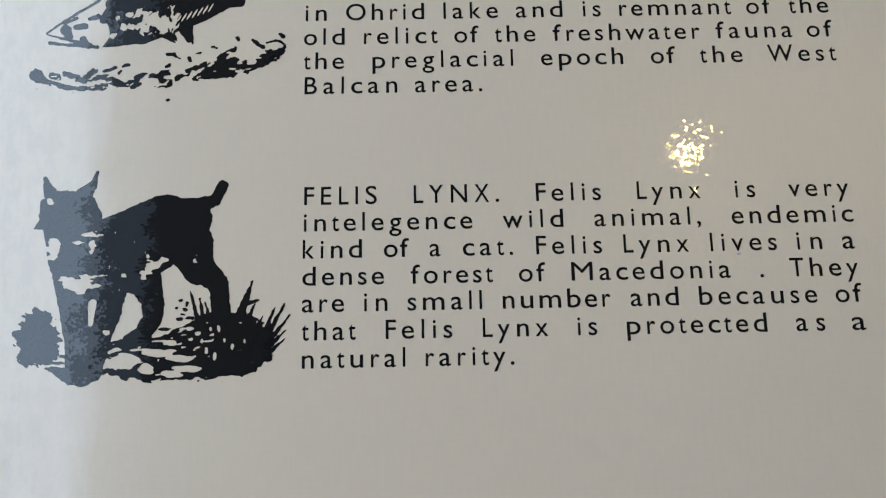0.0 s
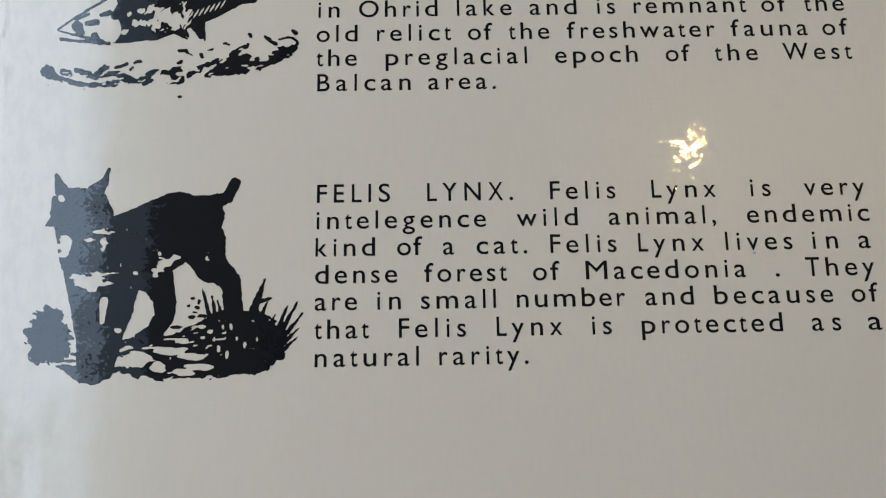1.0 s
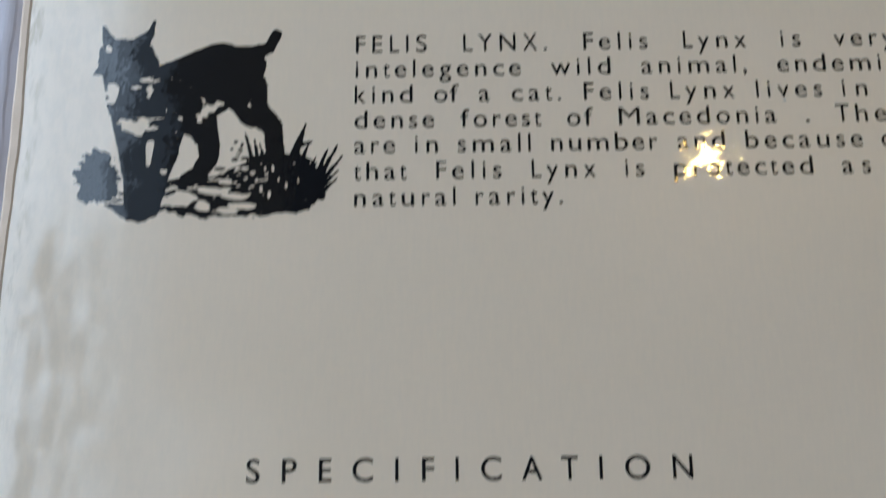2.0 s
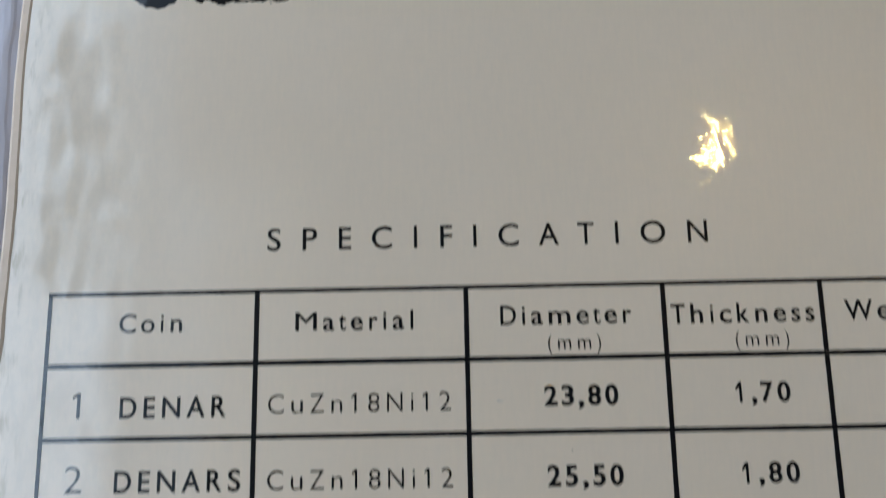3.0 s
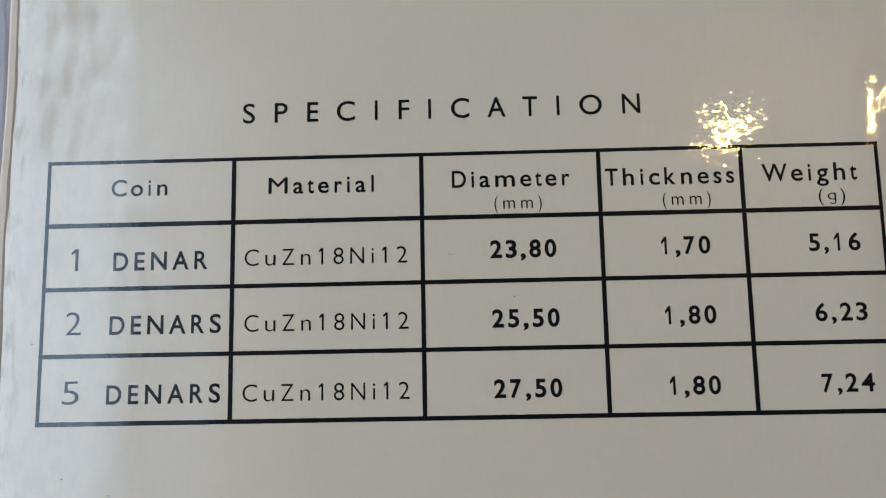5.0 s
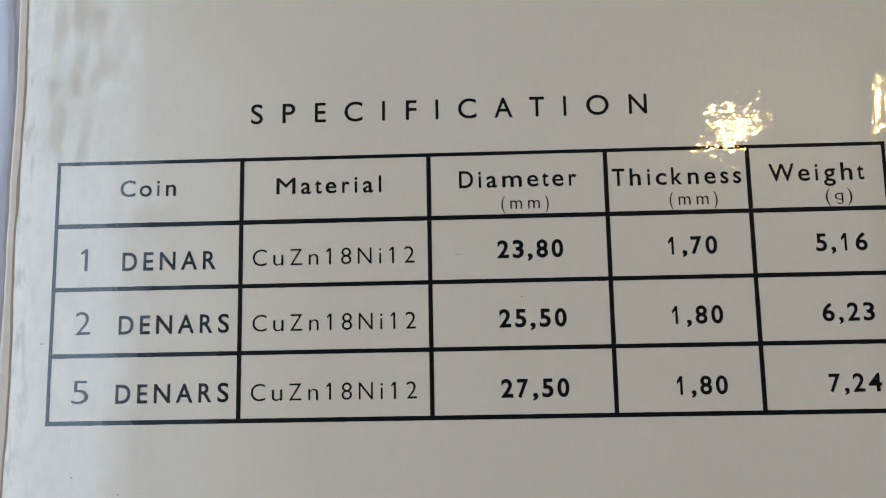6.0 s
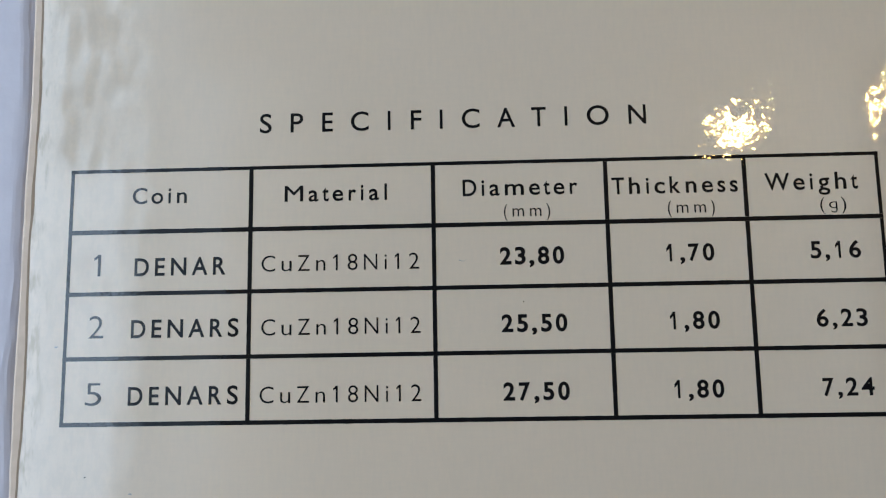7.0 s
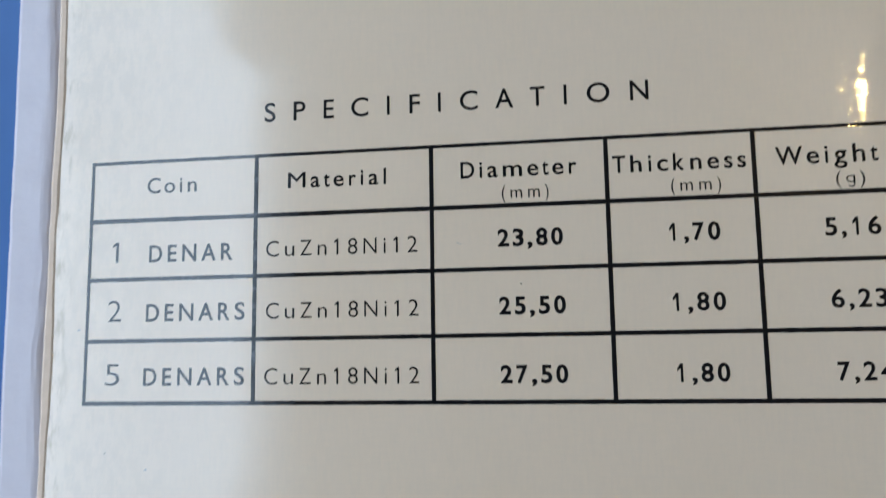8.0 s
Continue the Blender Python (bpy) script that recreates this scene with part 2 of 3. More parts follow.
def ceiling_lamp(x, y):
    lamp = thing("ceiling_lamp", "small round ceiling lamp with a warm glowing bulb", "lamp", (x, y, CEIL_Z), "ceiling lamps")
    for nm, r0, r1, z0, z1, mat in (("housing", 0.055, 0.045, 0.0, -0.05, brass),):
        n = 28
        vs = [(r0 * math.cos(a * math.tau / n), r0 * math.sin(a * math.tau / n), z0) for a in range(n)]
        vs += [(r1 * math.cos(a * math.tau / n), r1 * math.sin(a * math.tau / n), z1) for a in range(n)]
        vs += [(0.8 * r1 * math.cos(a * math.tau / n), 0.8 * r1 * math.sin(a * math.tau / n), z1 - 0.004) for a in range(n)]
        fs = [(k * n + i, k * n + (i + 1) % n, k * n + n + (i + 1) % n, k * n + n + i) for k in range(2) for i in range(n)]
        fs += [tuple(range(2 * n, 3 * n)), tuple(range(n - 1, -1, -1))]
        part(nm, vs, fs, mat, lamp)
    bm = bmesh.new()
    bmesh.ops.create_uvsphere(bm, u_segments=24, v_segments=14, radius=BULB_R, matrix=Matrix.Translation((0, 0, -0.05 - BULB_R * 0.9)))
    me = bpy.data.meshes.new("bulb")
    bm.to_mesh(me)
    bm.free()
    me.materials.append(glow)
    b = new("bulb", me)
    b.parent = lamp
    return lamp


BULB_R = 0.020
for lx, ly in ((0.615, 0.555), (1.17, 0.58)):
    ceiling_lamp(lx, ly)

# ---- desk ----
desk = thing("desk", "blue topped desk by the window", "desk", (0, 0, FLOOR_Z))
top = box("desk_top", X0 + 0.004, 0.55, -0.42, 0.5, DESK_Z - 0.03, DESK_Z, blue_desk, None, 0.003, "smooth blue desk top")
top.parent = desk
top.matrix_parent_inverse = desk.matrix_basis.inverted()
for lx in (X0 + 0.05, 0.50):
    for ly in (-0.37, 0.45):
        leg = box("leg", lx - 0.025, lx + 0.025, ly - 0.025, ly + 0.025, FLOOR_Z, DESK_Z - 0.03, white_paint, None, 0.003)
        leg.parent = desk
        leg.matrix_parent_inverse = desk.matrix_basis.inverted()

# ---- white backing card under the leaflet ----
CARD_TOP = -0.0006


def wobble(y, seed, size):
    return size * noise.noise((seed, y * 45, 0)) + 0.4 * size * noise.noise((seed, y * 210, 3))


def strip_mesh(prof):
    """A profile drawn along the card's length, its creased side wandering a little."""
    ys = [(-75 + 1.5 * i) * MM for i in range(140)]
    verts, faces = [], []
    for y in ys:
        for i, (px, pz) in enumerate(prof):
            w = wobble(y, 7, 0.8 * MM) if -73.5 < px < -70.6 else wobble(y, 2, 0.25 * MM) if px < -77 else 0
            skew = -0.012 * y if px < -70.5 else 0.0
            verts.append((px * MM + w + skew, y, CARD_TOP + pz * MM + (0.06 * MM * noise.noise((y * 80, i, 4)) if -75.5 < px < -71.3 and pz > -0.5 else 0)))
    n = len(prof)
    for j in range(len(ys) - 1):
        for i in range(n - 1):
            faces.append((j * n + i, j * n + i + 1, j * n + n + i + 1, j * n + n + i))
        faces.append((j * n + n - 1, j * n, j * n + n, j * n + 2 * n - 1))
    faces.append(tuple(range(n - 1, -1, -1)))
    faces.append(tuple(range((len(ys) - 1) * n, len(ys) * n)))
    return verts, faces


card = thing("backing_card", "white card with a creased raised rim lying on the blue desk", "card", (0, 0, 0))
cv, cf = strip_mesh([(-78.2, -1.2), (-78.3, -0.5), (-78.05, -0.12), (-77.5, 0.0), (-75.0, 0.04), (-73.2, 0.1), (-72.4, 0.10), (-71.9, 0.06), (-71.5, -0.02), (-71.1, -0.12), (-70.75, -0.28), (-70.2, -0.62), (-70.2, -1.2)])
part("rim", cv, cf, white_card, card, "soft creased white rim", smooth=False)
cv, cf = strip_mesh([(-78.1, -2.4), (-78.1, -1.204), (-70.15, -1.204), (-70.15, -0.64), (76.0, -0.64), (76.0, -2.4)])
part("board", cv, cf, white_card, card)

# ---- leaflet ----
leaflet = thing("leaflet", "cream laminated leaflet printed in black, lying on white card", "leaflet", (0, 0, 0))
PAGE_L, PAGE_R, PAGE_B, PAGE_T = -69.0 * MM, 76.0 * MM, -74.0 * MM, 133.0 * MM


def relief(x, y):
    """Height of the page surface: nearly flat, dipping at its bound edge, with slow waves."""
    e = max(0.0, (-0.0640 - x) / 0.005)
    dip = -0.00014 * e * e * (1.0 + 0.5 * noise.noise((1.5, y * 35, 0)))
    ridge = 0.000008 * math.exp(-((x + 0.0645 + 0.0015 * noise.noise((4, y * 30, 0))) / 0.0016) ** 2)
    return dip + ridge + 0.00005 * noise.noise((x * 22, y * 22, 2.0))


def sheet(left, z_off, thick, seed):
    xs = [left + (PAGE_R - left) * u for u in [i / 60 * 0.14 for i in range(60)] + [0.14 + 0.86 * i / 80 for i in range(81)]]
    ys = [PAGE_B + (PAGE_T - PAGE_B) * j / 150 for j in range(151)]
    verts, n, m = [], len(xs), len(ys)
    for lower in (0, 1):
        for y in ys:
            for i, x in enumerate(xs):
                fade = max(0.0, 1 - i / 12)
                verts.append((x + fade * wobble(y, seed, 0.35 * MM), y, relief(x, y) + z_off - lower * thick))
    faces = [(j * n + i, j * n + i + 1, j * n + n + i + 1, j * n + n + i) for j in range(m - 1) for i in range(n - 1)]
    o = n * m
    faces += [(o + j * n + i, o + j * n + n + i, o + j * n + n + i + 1, o + j * n + i + 1) for j in range(m - 1) for i in range(n - 1)]
    for j in range(m - 1):
        faces.append((j * n, j * n + n, o + j * n + n, o + j * n))
        faces.append((j * n + n - 1, o + j * n + n - 1, o + j * n + 2 * n - 1, j * n + 2 * n - 1))
    for i in range(n - 1):
        faces.append((i, o + i, o + i + 1, i + 1))
        k = (m - 1) * n + i
        faces.append((k, k + 1, o + k + 1, o + k))
    return verts, faces


pv, pf = sheet(PAGE_L, 0.0, 0.00022, 11)
part("page", pv, pf, paper, leaflet, smooth=True)
uv, uf = sheet(PAGE_L - 1.45 * MM, -0.00042, 0.00016, 13)
part("under_sheet", uv, uf, under_paper, leaflet, "cream sheet showing past the page edge", smooth=True)
# worn brown rim along the page edge
rv, rf = [], []
for j in range(151):
    y = PAGE_B + (PAGE_T - PAGE_B) * j / 150
    xl = PAGE_L + wobble(y, 11, 0.35 * MM)
    wid = (0.36 + 0.25 * noise.noise((9, y * 120, 0))) * MM
    for k, q in enumerate((-0.14 * MM, 0.0, wid)):
        rv.append((xl + q, y, relief(xl + max(q, 0), y) + (0.00003 if k else -0.0003)))
    if j:
        a = 3 * j
        rf += [(a - 3, a - 2, a + 1, a), (a - 2, a - 1, a + 2, a + 1)]
part("worn_edge", rv, rf, edge_brown, leaflet, "worn brown edge of the page")

# ---- printing ----
INK_Z = 0.00002
glyphs = {}


def glyph(ch, weight):
    """Outline of one letter as flat faces, its width and its left edge at zero."""
    key = (ch, weight)
    if key not in glyphs:
        cu = bpy.data.curves.new("letter", "FONT")
        cu.body, cu.size, cu.offset, cu.resolution_u = "q" if ch == "\u0261" else ch, 1.0, weight, 5
        ob = new("letter", cu)
        me = bpy.data.meshes.new_from_object(ob.evaluated_get(bpy.context.evaluated_depsgraph_get()))
        vs = [(v.co.x, v.co.y) for v in me.vertices]
        fs = [tuple(p.vertices) for p in me.polygons]
        if ch == "\u0261":
            # a plain g: the stem ends in a hook to the left
            vs = [(x, y * 0.4 + 0.08 if y < 0 else y * 0.82 + 0.08) for x, y in vs]
            r, base = max(v[0] for v in vs), min(v[1] for v in vs)
            for i in range(9):
                a = math.pi * i / 8 * 0.86
                cx, cy, ro, ri = r - 0.17, base + 0.02, 0.17, 0.115
                vs += [(cx + ro * math.cos(a), cy - ro * math.sin(a)), (cx + ri * math.cos(a), cy - ri * math.sin(a))]
                if i:
                    k = len(vs)
                    fs.append((k - 4, k - 3, k - 1, k - 2))
        if ch == "1":
            # a flag on the figure one
            k, r, t = len(vs), max(v[0] for v in vs), max(v[1] for v in vs)
            l = min(v[0] for v in vs)
            s = r - l
            vs += [(l + 0.002, t), (l + 0.002, t - 1.3 * s), (l - 1.3 * s, t - 2.2 * s), (l - 1.3 * s, t - 1.25 * s)]
            fs.append((k, k + 3, k + 2, k + 1))
        bpy.data.objects.remove(ob)
        bpy.data.meshes.remove(me)
        bpy.data.curves.remove(cu)
        lo, hi = min(v[0] for v in vs), max(v[0] for v in vs)
        glyphs[key] = ([(x - lo, y) for x, y in vs], fs, hi - lo)
    return glyphs[key]


CAP = 0.682
# letter widths of the printed face, for capitals 0.682 high
WIDTHS = dict(a=0.41, b=0.48, c=0.42, d=0.48, e=0.44, f=0.33, g=0.45, h=0.43, i=0.10, k=0.42, l=0.088, m=0.775, n=0.42, o=0.50, p=0.49, r=0.30, s=0.31,
              t=0.26, u=0.45, v=0.43, w=0.74, x=0.44, y=0.44, A=0.62, B=0.47, C=0.62, D=0.56, E=0.375, F=0.365, I=0.09, L=0.35, M=0.77, N=0.60, O=0.76, P=0.44,
              R=0.49, S=0.41, T=0.50, W=0.98, X=0.54, Y=0.54, Z=0.54)
FIGURES = {"0": 0.45, "1": 0.2, "2": 0.45, "3": 0.43, "4": 0.50, "5": 0.42, "6": 0.46, "7": 0.43, "8": 0.45}
STEM_LEFT, STEM_RIGHT, OPEN_LEFT, OPEN_RIGHT = "bhklimnrpuDEFLBPRNIMH", "dlihmnuINMH", "tfvwyxTWYXA", "rtfvwyxcTWYXLFA"


def bearing(ch, left):
    if ch == "1":
        return 0.07 if left else 0.19
    if ch in (STEM_LEFT if left else STEM_RIGHT):
        return 0.04
    return -0.03 if ch in (OPEN_LEFT if left else OPEN_RIGHT) else 0.0


def set_word(verts, faces, word, x0, x1, base, cap, weight=0.0, wide=1.0):
    """Sets a word between x0 and x1 (mm) on its baseline, letters evenly spaced."""
    k = cap / CAP
    gs = [glyph(c, 0.0 if c == "M" else weight) for c in word]
    ws = [(WIDTHS.get(c, FIGURES.get(c, g[2])) * wide + weight) * k for c, g in zip(word, gs)]
    pads = [(bearing(a, False) + bearing(b, True)) * k for a, b in zip(word, word[1:])]
    total = sum(ws) + sum(pads)
    if len(word) == 1:
        gap, ws = 0.0, [x1 - x0]
    else:
        gap = (x1 - x0 - total) / (len(word) - 1)
        if gap < 0.08:
            f = (x1 - x0 - 0.08 * (len(word) - 1)) / total
            ws, pads, gap = [w * f for w in ws], [p * f for p in pads], 0.08
    x = x0
    for ch, (vs, fs, w), width, pad in zip(word, gs, ws, pads + [0.0]):
        # the capital M is thickened by two overprints
        for n, shift in enumerate((0.0, -0.45 * weight * k, 0.45 * weight * k) if ch == "M" and weight > 0 else (0.0,)):
            o = len(verts)
            for u, v in vs:
                px, py = (x + u / w * width + shift) * MM, (base + v * k) * MM
                verts.append((px, py, relief(px, py) + INK_Z + 0.000004 * n))
            faces.extend(tuple(o + i for i in f) for f in fs)
        x += width + gap + pad


PARAGRAPHS = (
    (97.73, "in:-18.7:-15.4 Ohrid:-12.4:-0.2 lake:2.8:11.3 and:14.1:21.4 is:24.6:27.4 remnant:30.3:47.8 of:50.2:54.1 the:56.9:63.1"),
    (93.70, "old:-18.9:-12.6 relict:-9.6:1.8 of:4.4:8.2 the:10.7:17.0 freshwater:19.7:42.6 fauna:45.1:57.0 of:59.3:63.3"),
    (89.71, "the:-18.9:-12.7 preglacial:-8.3:13.4 epoch:17.7:30.4 of:34.7:38.5 the:42.3:48.9 West:52.8:63.4"),
    (85.66, "Balcan:-18.7:-4.5 area.:-1.8:8.5"),
    (68.18, "FELIS:-18.5:-7.7 LYNX.:-2.2:10.5 Felis:16.0:25.7 Lynx:31.1:40.6 is:45.8:48.8 very:53.8:62.8"),
    (64.17, "intelegence:-18.5:6.4 wild:10.9:19.9 animal,:24.5:40.3 endemic:44.9:63.0"),
    (60.11, "kind:-18.6:-9.9 of:-6.7:-3.0 a:0.0:1.6 cat.:4.9:12.3 Felis:15.7:25.4 Lynx:28.6:38.2 lives:41.4:51.2 in:54.2:57.9 a:60.9:62.7"),
    (56.11, "dense:-18.6:-6.7 forest:-2.8:9.2 of:13.0:16.9 Macedonia:20.7:44.0 .:48.3:48.9 They:52.8:62.8"),
    (52.21, "are:-18.6:-12.5 in:-9.6:-6.2 small:-3.3:7.5 number:10.5:26.2 and:29.1:36.1 because:39.1:56.3 of:59.0:62.9"),
    (48.15, "that:-18.6:-10.8 Felis:-6.5:3.1 Lynx:7.5:16.9 is:21.2:24.0 protected:28.3:48.6 as:52.8:57.0 a:60.9:62.9"),
    (44.17, "natural:-18.5:-3.7 rarity.:-0.8:11.9"),
)
for base, line in PARAGRAPHS:
    tv, tf = [], []
    for item in line.split():
        w, a, b = item.rsplit(":", 2)
        set_word(tv, tf, w, float(a), float(b), base, 2.74, 0.005, 1.0)
    part("text_line", tv, tf, ink, leaflet)

# word, left, right, baseline, capital height, weight, width
HEADINGS = (
    ("SPECIFICATION", -32.8, 27.9, 5.63, 3.05, 0.007, 1.0),
    ("Coin", -52.8, -44.2, -5.32, 2.5, 0.008, 1.0), ("Material", -28.7, -12.7, -5.52, 2.5, 0.014, 1.0), ("Diameter", -0.9, 16.8, -5.25, 2.55, 0.012, 1.0),
    ("(mm)", 5.4, 12.5, -8.65, 1.95, -0.003, 0.80), ("Thickness", 22.1, 41.3, -5.48, 2.55, 0.013, 1.0), ("(mm)", 30.5, 37.6, -8.65, 1.95, -0.003, 0.80),
    ("Weight", 45.4, 59.4, -5.41, 2.6, 0.012, 1.0), ("(\u0261)", 53.5, 57.4, -8.65, 1.95, -0.006, 1.1),
)
ENTRIES = (
    (-16.60, ("1", -58.5, -57.45), ("DENAR", -52.1, -37.8), ("CuZn18Ni12", -32.2, -7.8), ("23,80", 4.6, 14.4), ("1,70", 29.9, 37.1), ("5,16", 51.5, 59.0)),
    (-26.26, ("2", -58.9, -56.6), ("DENARS", -52.3, -35.6), ("CuZn18Ni12", -32.1, -7.7), ("25,50", 4.6, 14.5), ("1,80", 29.9, 37.3), ("6,23", 51.6, 59.1)),
    (-36.43, ("5", -59.0, -56.5), ("DENARS", -52.4, -35.5), ("CuZn18Ni12", -32.2, -7.7), ("27,50", 4.6, 14.5), ("1,80", 30.0, 37.3), ("7,24", 51.7, 59.2)),
)
STYLE = ((3.45, -0.010, 1.0, -0.1), (2.68, 0.014, 1.0, -0.1), (2.5, -0.006, 0.95, 0.15), (2.48, 0.028, 1.0, 0.62), (2.48, 0.024, 1.0, 0.62), (2.48, 0.020, 1.0, 0.62))
for w, a, b, base, cap, weight, wide in HEADINGS:
    tv, tf = [], []
    set_word(tv, tf, w, a, b, base, cap, weight, wide)
    part("heading_text" if w == "SPECIFICATION" else "column_heading", tv, tf, ink, leaflet)
for row, (base, *cells) in enumerate(ENTRIES):
    for (w, a, b), (cap, weight, wide, lift) in zip(cells, STYLE):
        tv, tf = [], []
        set_word(tv, tf, w, a, b, base + (lift if row == 0 else 0.0), cap, weight, wide)
        part("table_entry", tv, tf, ink, leaflet)

# ruled table
COLS = (-62.5, -34.02, -5.49, 21.2, 42.4, 62.5)
RULES = (0.0, -9.76, -19.44, -29.38, -39.24)
RULE_W = (0.56, 0.70, 0.65, 0.65, 0.66)


def rule(xa, ya, xb, yb, w, name):
    n = max(2, int(math.hypot(xb - xa, yb - ya)))
    vs, fs = [], []
    dx, dy = (0, w / 2) if abs(xb - xa) > abs(yb - ya) else (w / 2, 0)
    for i in range(n + 1):
        t = i / n
        j = 0.035 * noise.noise((i * 0.7, xa + ya, 5))
        for s in (-1, 1):
            x, y = (xa + (xb - xa) * t + s * (dx + (j if dx else 0))) * MM, (ya + (yb - ya) * t + s * (dy + (j if dy else 0))) * MM
            vs.append((x, y, relief(x, y) + INK_Z * 1.3))
        if i:
            a = 2 * i
            fs.append((a - 2, a, a + 1, a - 1) if dx else (a - 2, a - 1, a + 1, a)[::-1])
    part(name, vs, fs, ink, leaflet)


for y, w in zip(RULES, RULE_W):
    rule(COLS[0] - 0.3, y, COLS[-1] + 0.3, y, w, "table_rule")
for c, x in enumerate(COLS):
    for k in range(4):
        rule(x, RULES[k] - RULE_W[k] / 2, x, RULES[k + 1] + RULE_W[k + 1] / 2, 0.54 if c in (0, 5) else 0.66, "table_rule")


# ---- printed pictures: plain dark shapes ----
def contour_mesh(field, x0, y0, x1, y1, step):
    """Fills the region where field(X, Y) > 0 (mm), with clean edges."""
    nx, ny = int((x1 - x0) / step) + 1, int((y1 - y0) / step) + 1
    gx, gy = x0 + step * np.arange(nx), y0 + step * np.arange(ny)
    f = field(*np.meshgrid(gx, gy))
    inside = f > 0
    verts, faces, index = [], [], {}

    def vert(key, x, y):
        if key not in index:
            index[key] = len(verts)
            verts.append((x * MM, y * MM, relief(x * MM, y * MM) + INK_Z))
        return index[key]

    def corner(j, i):
        return vert((j, i), gx[i], gy[j])

    def cross(j, i, jj, ii):
        a, b = f[j, i], f[jj, ii]
        t = a / (a - b)
        lo, hi = sorted(((j, i), (jj, ii)))
        return vert((lo, hi), gx[i] + t * (gx[ii] - gx[i]), gy[j] + t * (gy[jj] - gy[j]))

    count = inside[:-1, :-1].astype(int) + inside[1:, :-1] + inside[:-1, 1:] + inside[1:, 1:]
    for j in range(ny - 1):
        i = 0
        row = count[j]
        while i < nx - 1:
            if row[i] == 4:
                k = i
                while k < nx - 1 and row[k] == 4 and k - i < 12:
                    k += 1
                faces.append((corner(j, i), corner(j, k), corner(j + 1, k), corner(j + 1, i)))
                i = k
                continue
            if row[i]:
                ring = ((j, i), (j, i + 1), (j + 1, i + 1), (j + 1, i))
                poly = []
                for a, b in zip(ring, ring[1:] + ring[:1]):
                    if inside[a]:
                        poly.append(corner(*a))
                    if inside[a] != inside[b]:
                        poly.append(cross(*a, *b))
                if len(poly) > 2:
                    faces.append(tuple(poly))
            i += 1
    return verts, faces


def lattice(seed, X, Y, sx, sy):
    """Smooth noise on a grid, -1 to 1."""
    rng = np.random.RandomState(seed)
    g = rng.uniform(-1, 1, (64, 64))
    u, v = X / sx + 200.0, Y / sy + 200.0
    iu, iv = np.floor(u).astype(int), np.floor(v).astype(int)
    a, b = u - iu, v - iv
    a, b = a * a * (3 - 2 * a), b * b * (3 - 2 * b)
    q = lambda s, t: g[(iv + t) % 64, (iu + s) % 64]
    return (q(0, 0) * (1 - a) + q(1, 0) * a) * (1 - b) + (q(0, 1) * (1 - a) + q(1, 1) * a) * b


def taper(X, Y, xa, ya, ra, xb, yb, rb):
    """A tapered stroke from one round end to another."""
    dx, dy = xb - xa, yb - ya
    t = np.clip(((X - xa) * dx + (Y - ya) * dy) / (dx * dx + dy * dy), 0, 1)
    return ra + (rb - ra) * t - np.hypot(X - xa - t * dx, Y - ya - t * dy)


def strokes(X, Y, items):
    f = np.full(X.shape, -9e9)
    for s in items:
        f = np.maximum(f, taper(X, Y, *s))
    return f


def patches(u, v, items):
    """Flattened round patches: centre, half width, half height."""
    f = np.full(u.shape, -9e9)
    for cu, cv, ru, rv in items:
        f = np.maximum(f, (1 - np.hypot((u - cu) / ru, (v - cv) / rv)) * min(ru, rv))
    return f


TORSO = ((385, 300, 110, 545, 226, 106), (545, 226, 106, 625, 200, 71), (590, 250, 100, 618, 285, 82), (618, 285, 82, 650, 362, 54), (330, 320, 112, 400, 330, 100),
         (300, 230, 44, 335, 300, 90), (372, 340, 98, 410, 395, 48), (400, 395, 45, 428, 425, 18), (452, 385, 62, 470, 400, 58), (500, 345, 42, 562, 318, 30))
HEAD = ((200, 167, 59, 250, 167, 59), (222, 195, 86, 246, 330, 90), (165, 118, 24, 149, 66, 6), (275, 124, 30, 303, 92, 14), (303, 92, 14, 321, 46, 5),
        (150, 212, 26, 114, 232, 3), (300, 140, 12, 312, 190, 22), (150, 150, 18, 142, 190, 14))
LEGS = ((238, 360, 70, 246, 470, 57), (246, 470, 57, 260, 600, 50), (260, 600, 50, 264, 700, 50), (165, 692, 8, 232, 715, 30), (345, 400, 84, 352, 500, 47),
        (352, 500, 47, 326, 600, 32), (326, 600, 32, 303, 700, 32))
HIND = ((655, 358, 50, 714, 410, 35), (716, 412, 34, 725, 520, 30), (474, 400, 58, 500, 470, 38), (501, 480, 38, 500, 525, 33), (497, 530, 32, 470, 575, 28),
        (470, 572, 26, 415, 592, 12), (640, 162, 30, 700, 140, 20), (704, 138, 20, 724, 104, 17), (724, 104, 18, 731, 92, 18))
PALE = ((255, 412, 52, 17), (215, 398, 26, 10), (290, 388, 34, 6), (262, 432, 22, 14), (300, 420, 24, 6), (300, 252, 27, 8), (303, 288, 13, 20), (258, 279, 18, 4),
        (165, 142, 13, 15), (177, 290, 20, 34), (150, 298, 22, 12), (172, 325, 18, 12))
FLANK = ((500, 352, 18, 12), (470, 384, 12, 15), (486, 368, 12, 14), (532, 333, 15, 9), (638, 332, 6, 9), (486, 325, 4, 8), (408, 386, 7, 7), (516, 344, 12, 6))
SOIL = ((345, 700, 12, 480, 712, 22), (480, 712, 24, 600, 700, 26), (420, 606, 14, 560, 612, 30), (560, 620, 52, 700, 590, 84), (700, 590, 84, 790, 590, 86), (600, 690, 34, 800, 660, 54),
        (340, 650, 12, 480, 630, 16), (440, 660, 24, 620, 660, 46), (800, 660, 46, 862, 640, 28), (352, 625, 12, 420, 606, 12))
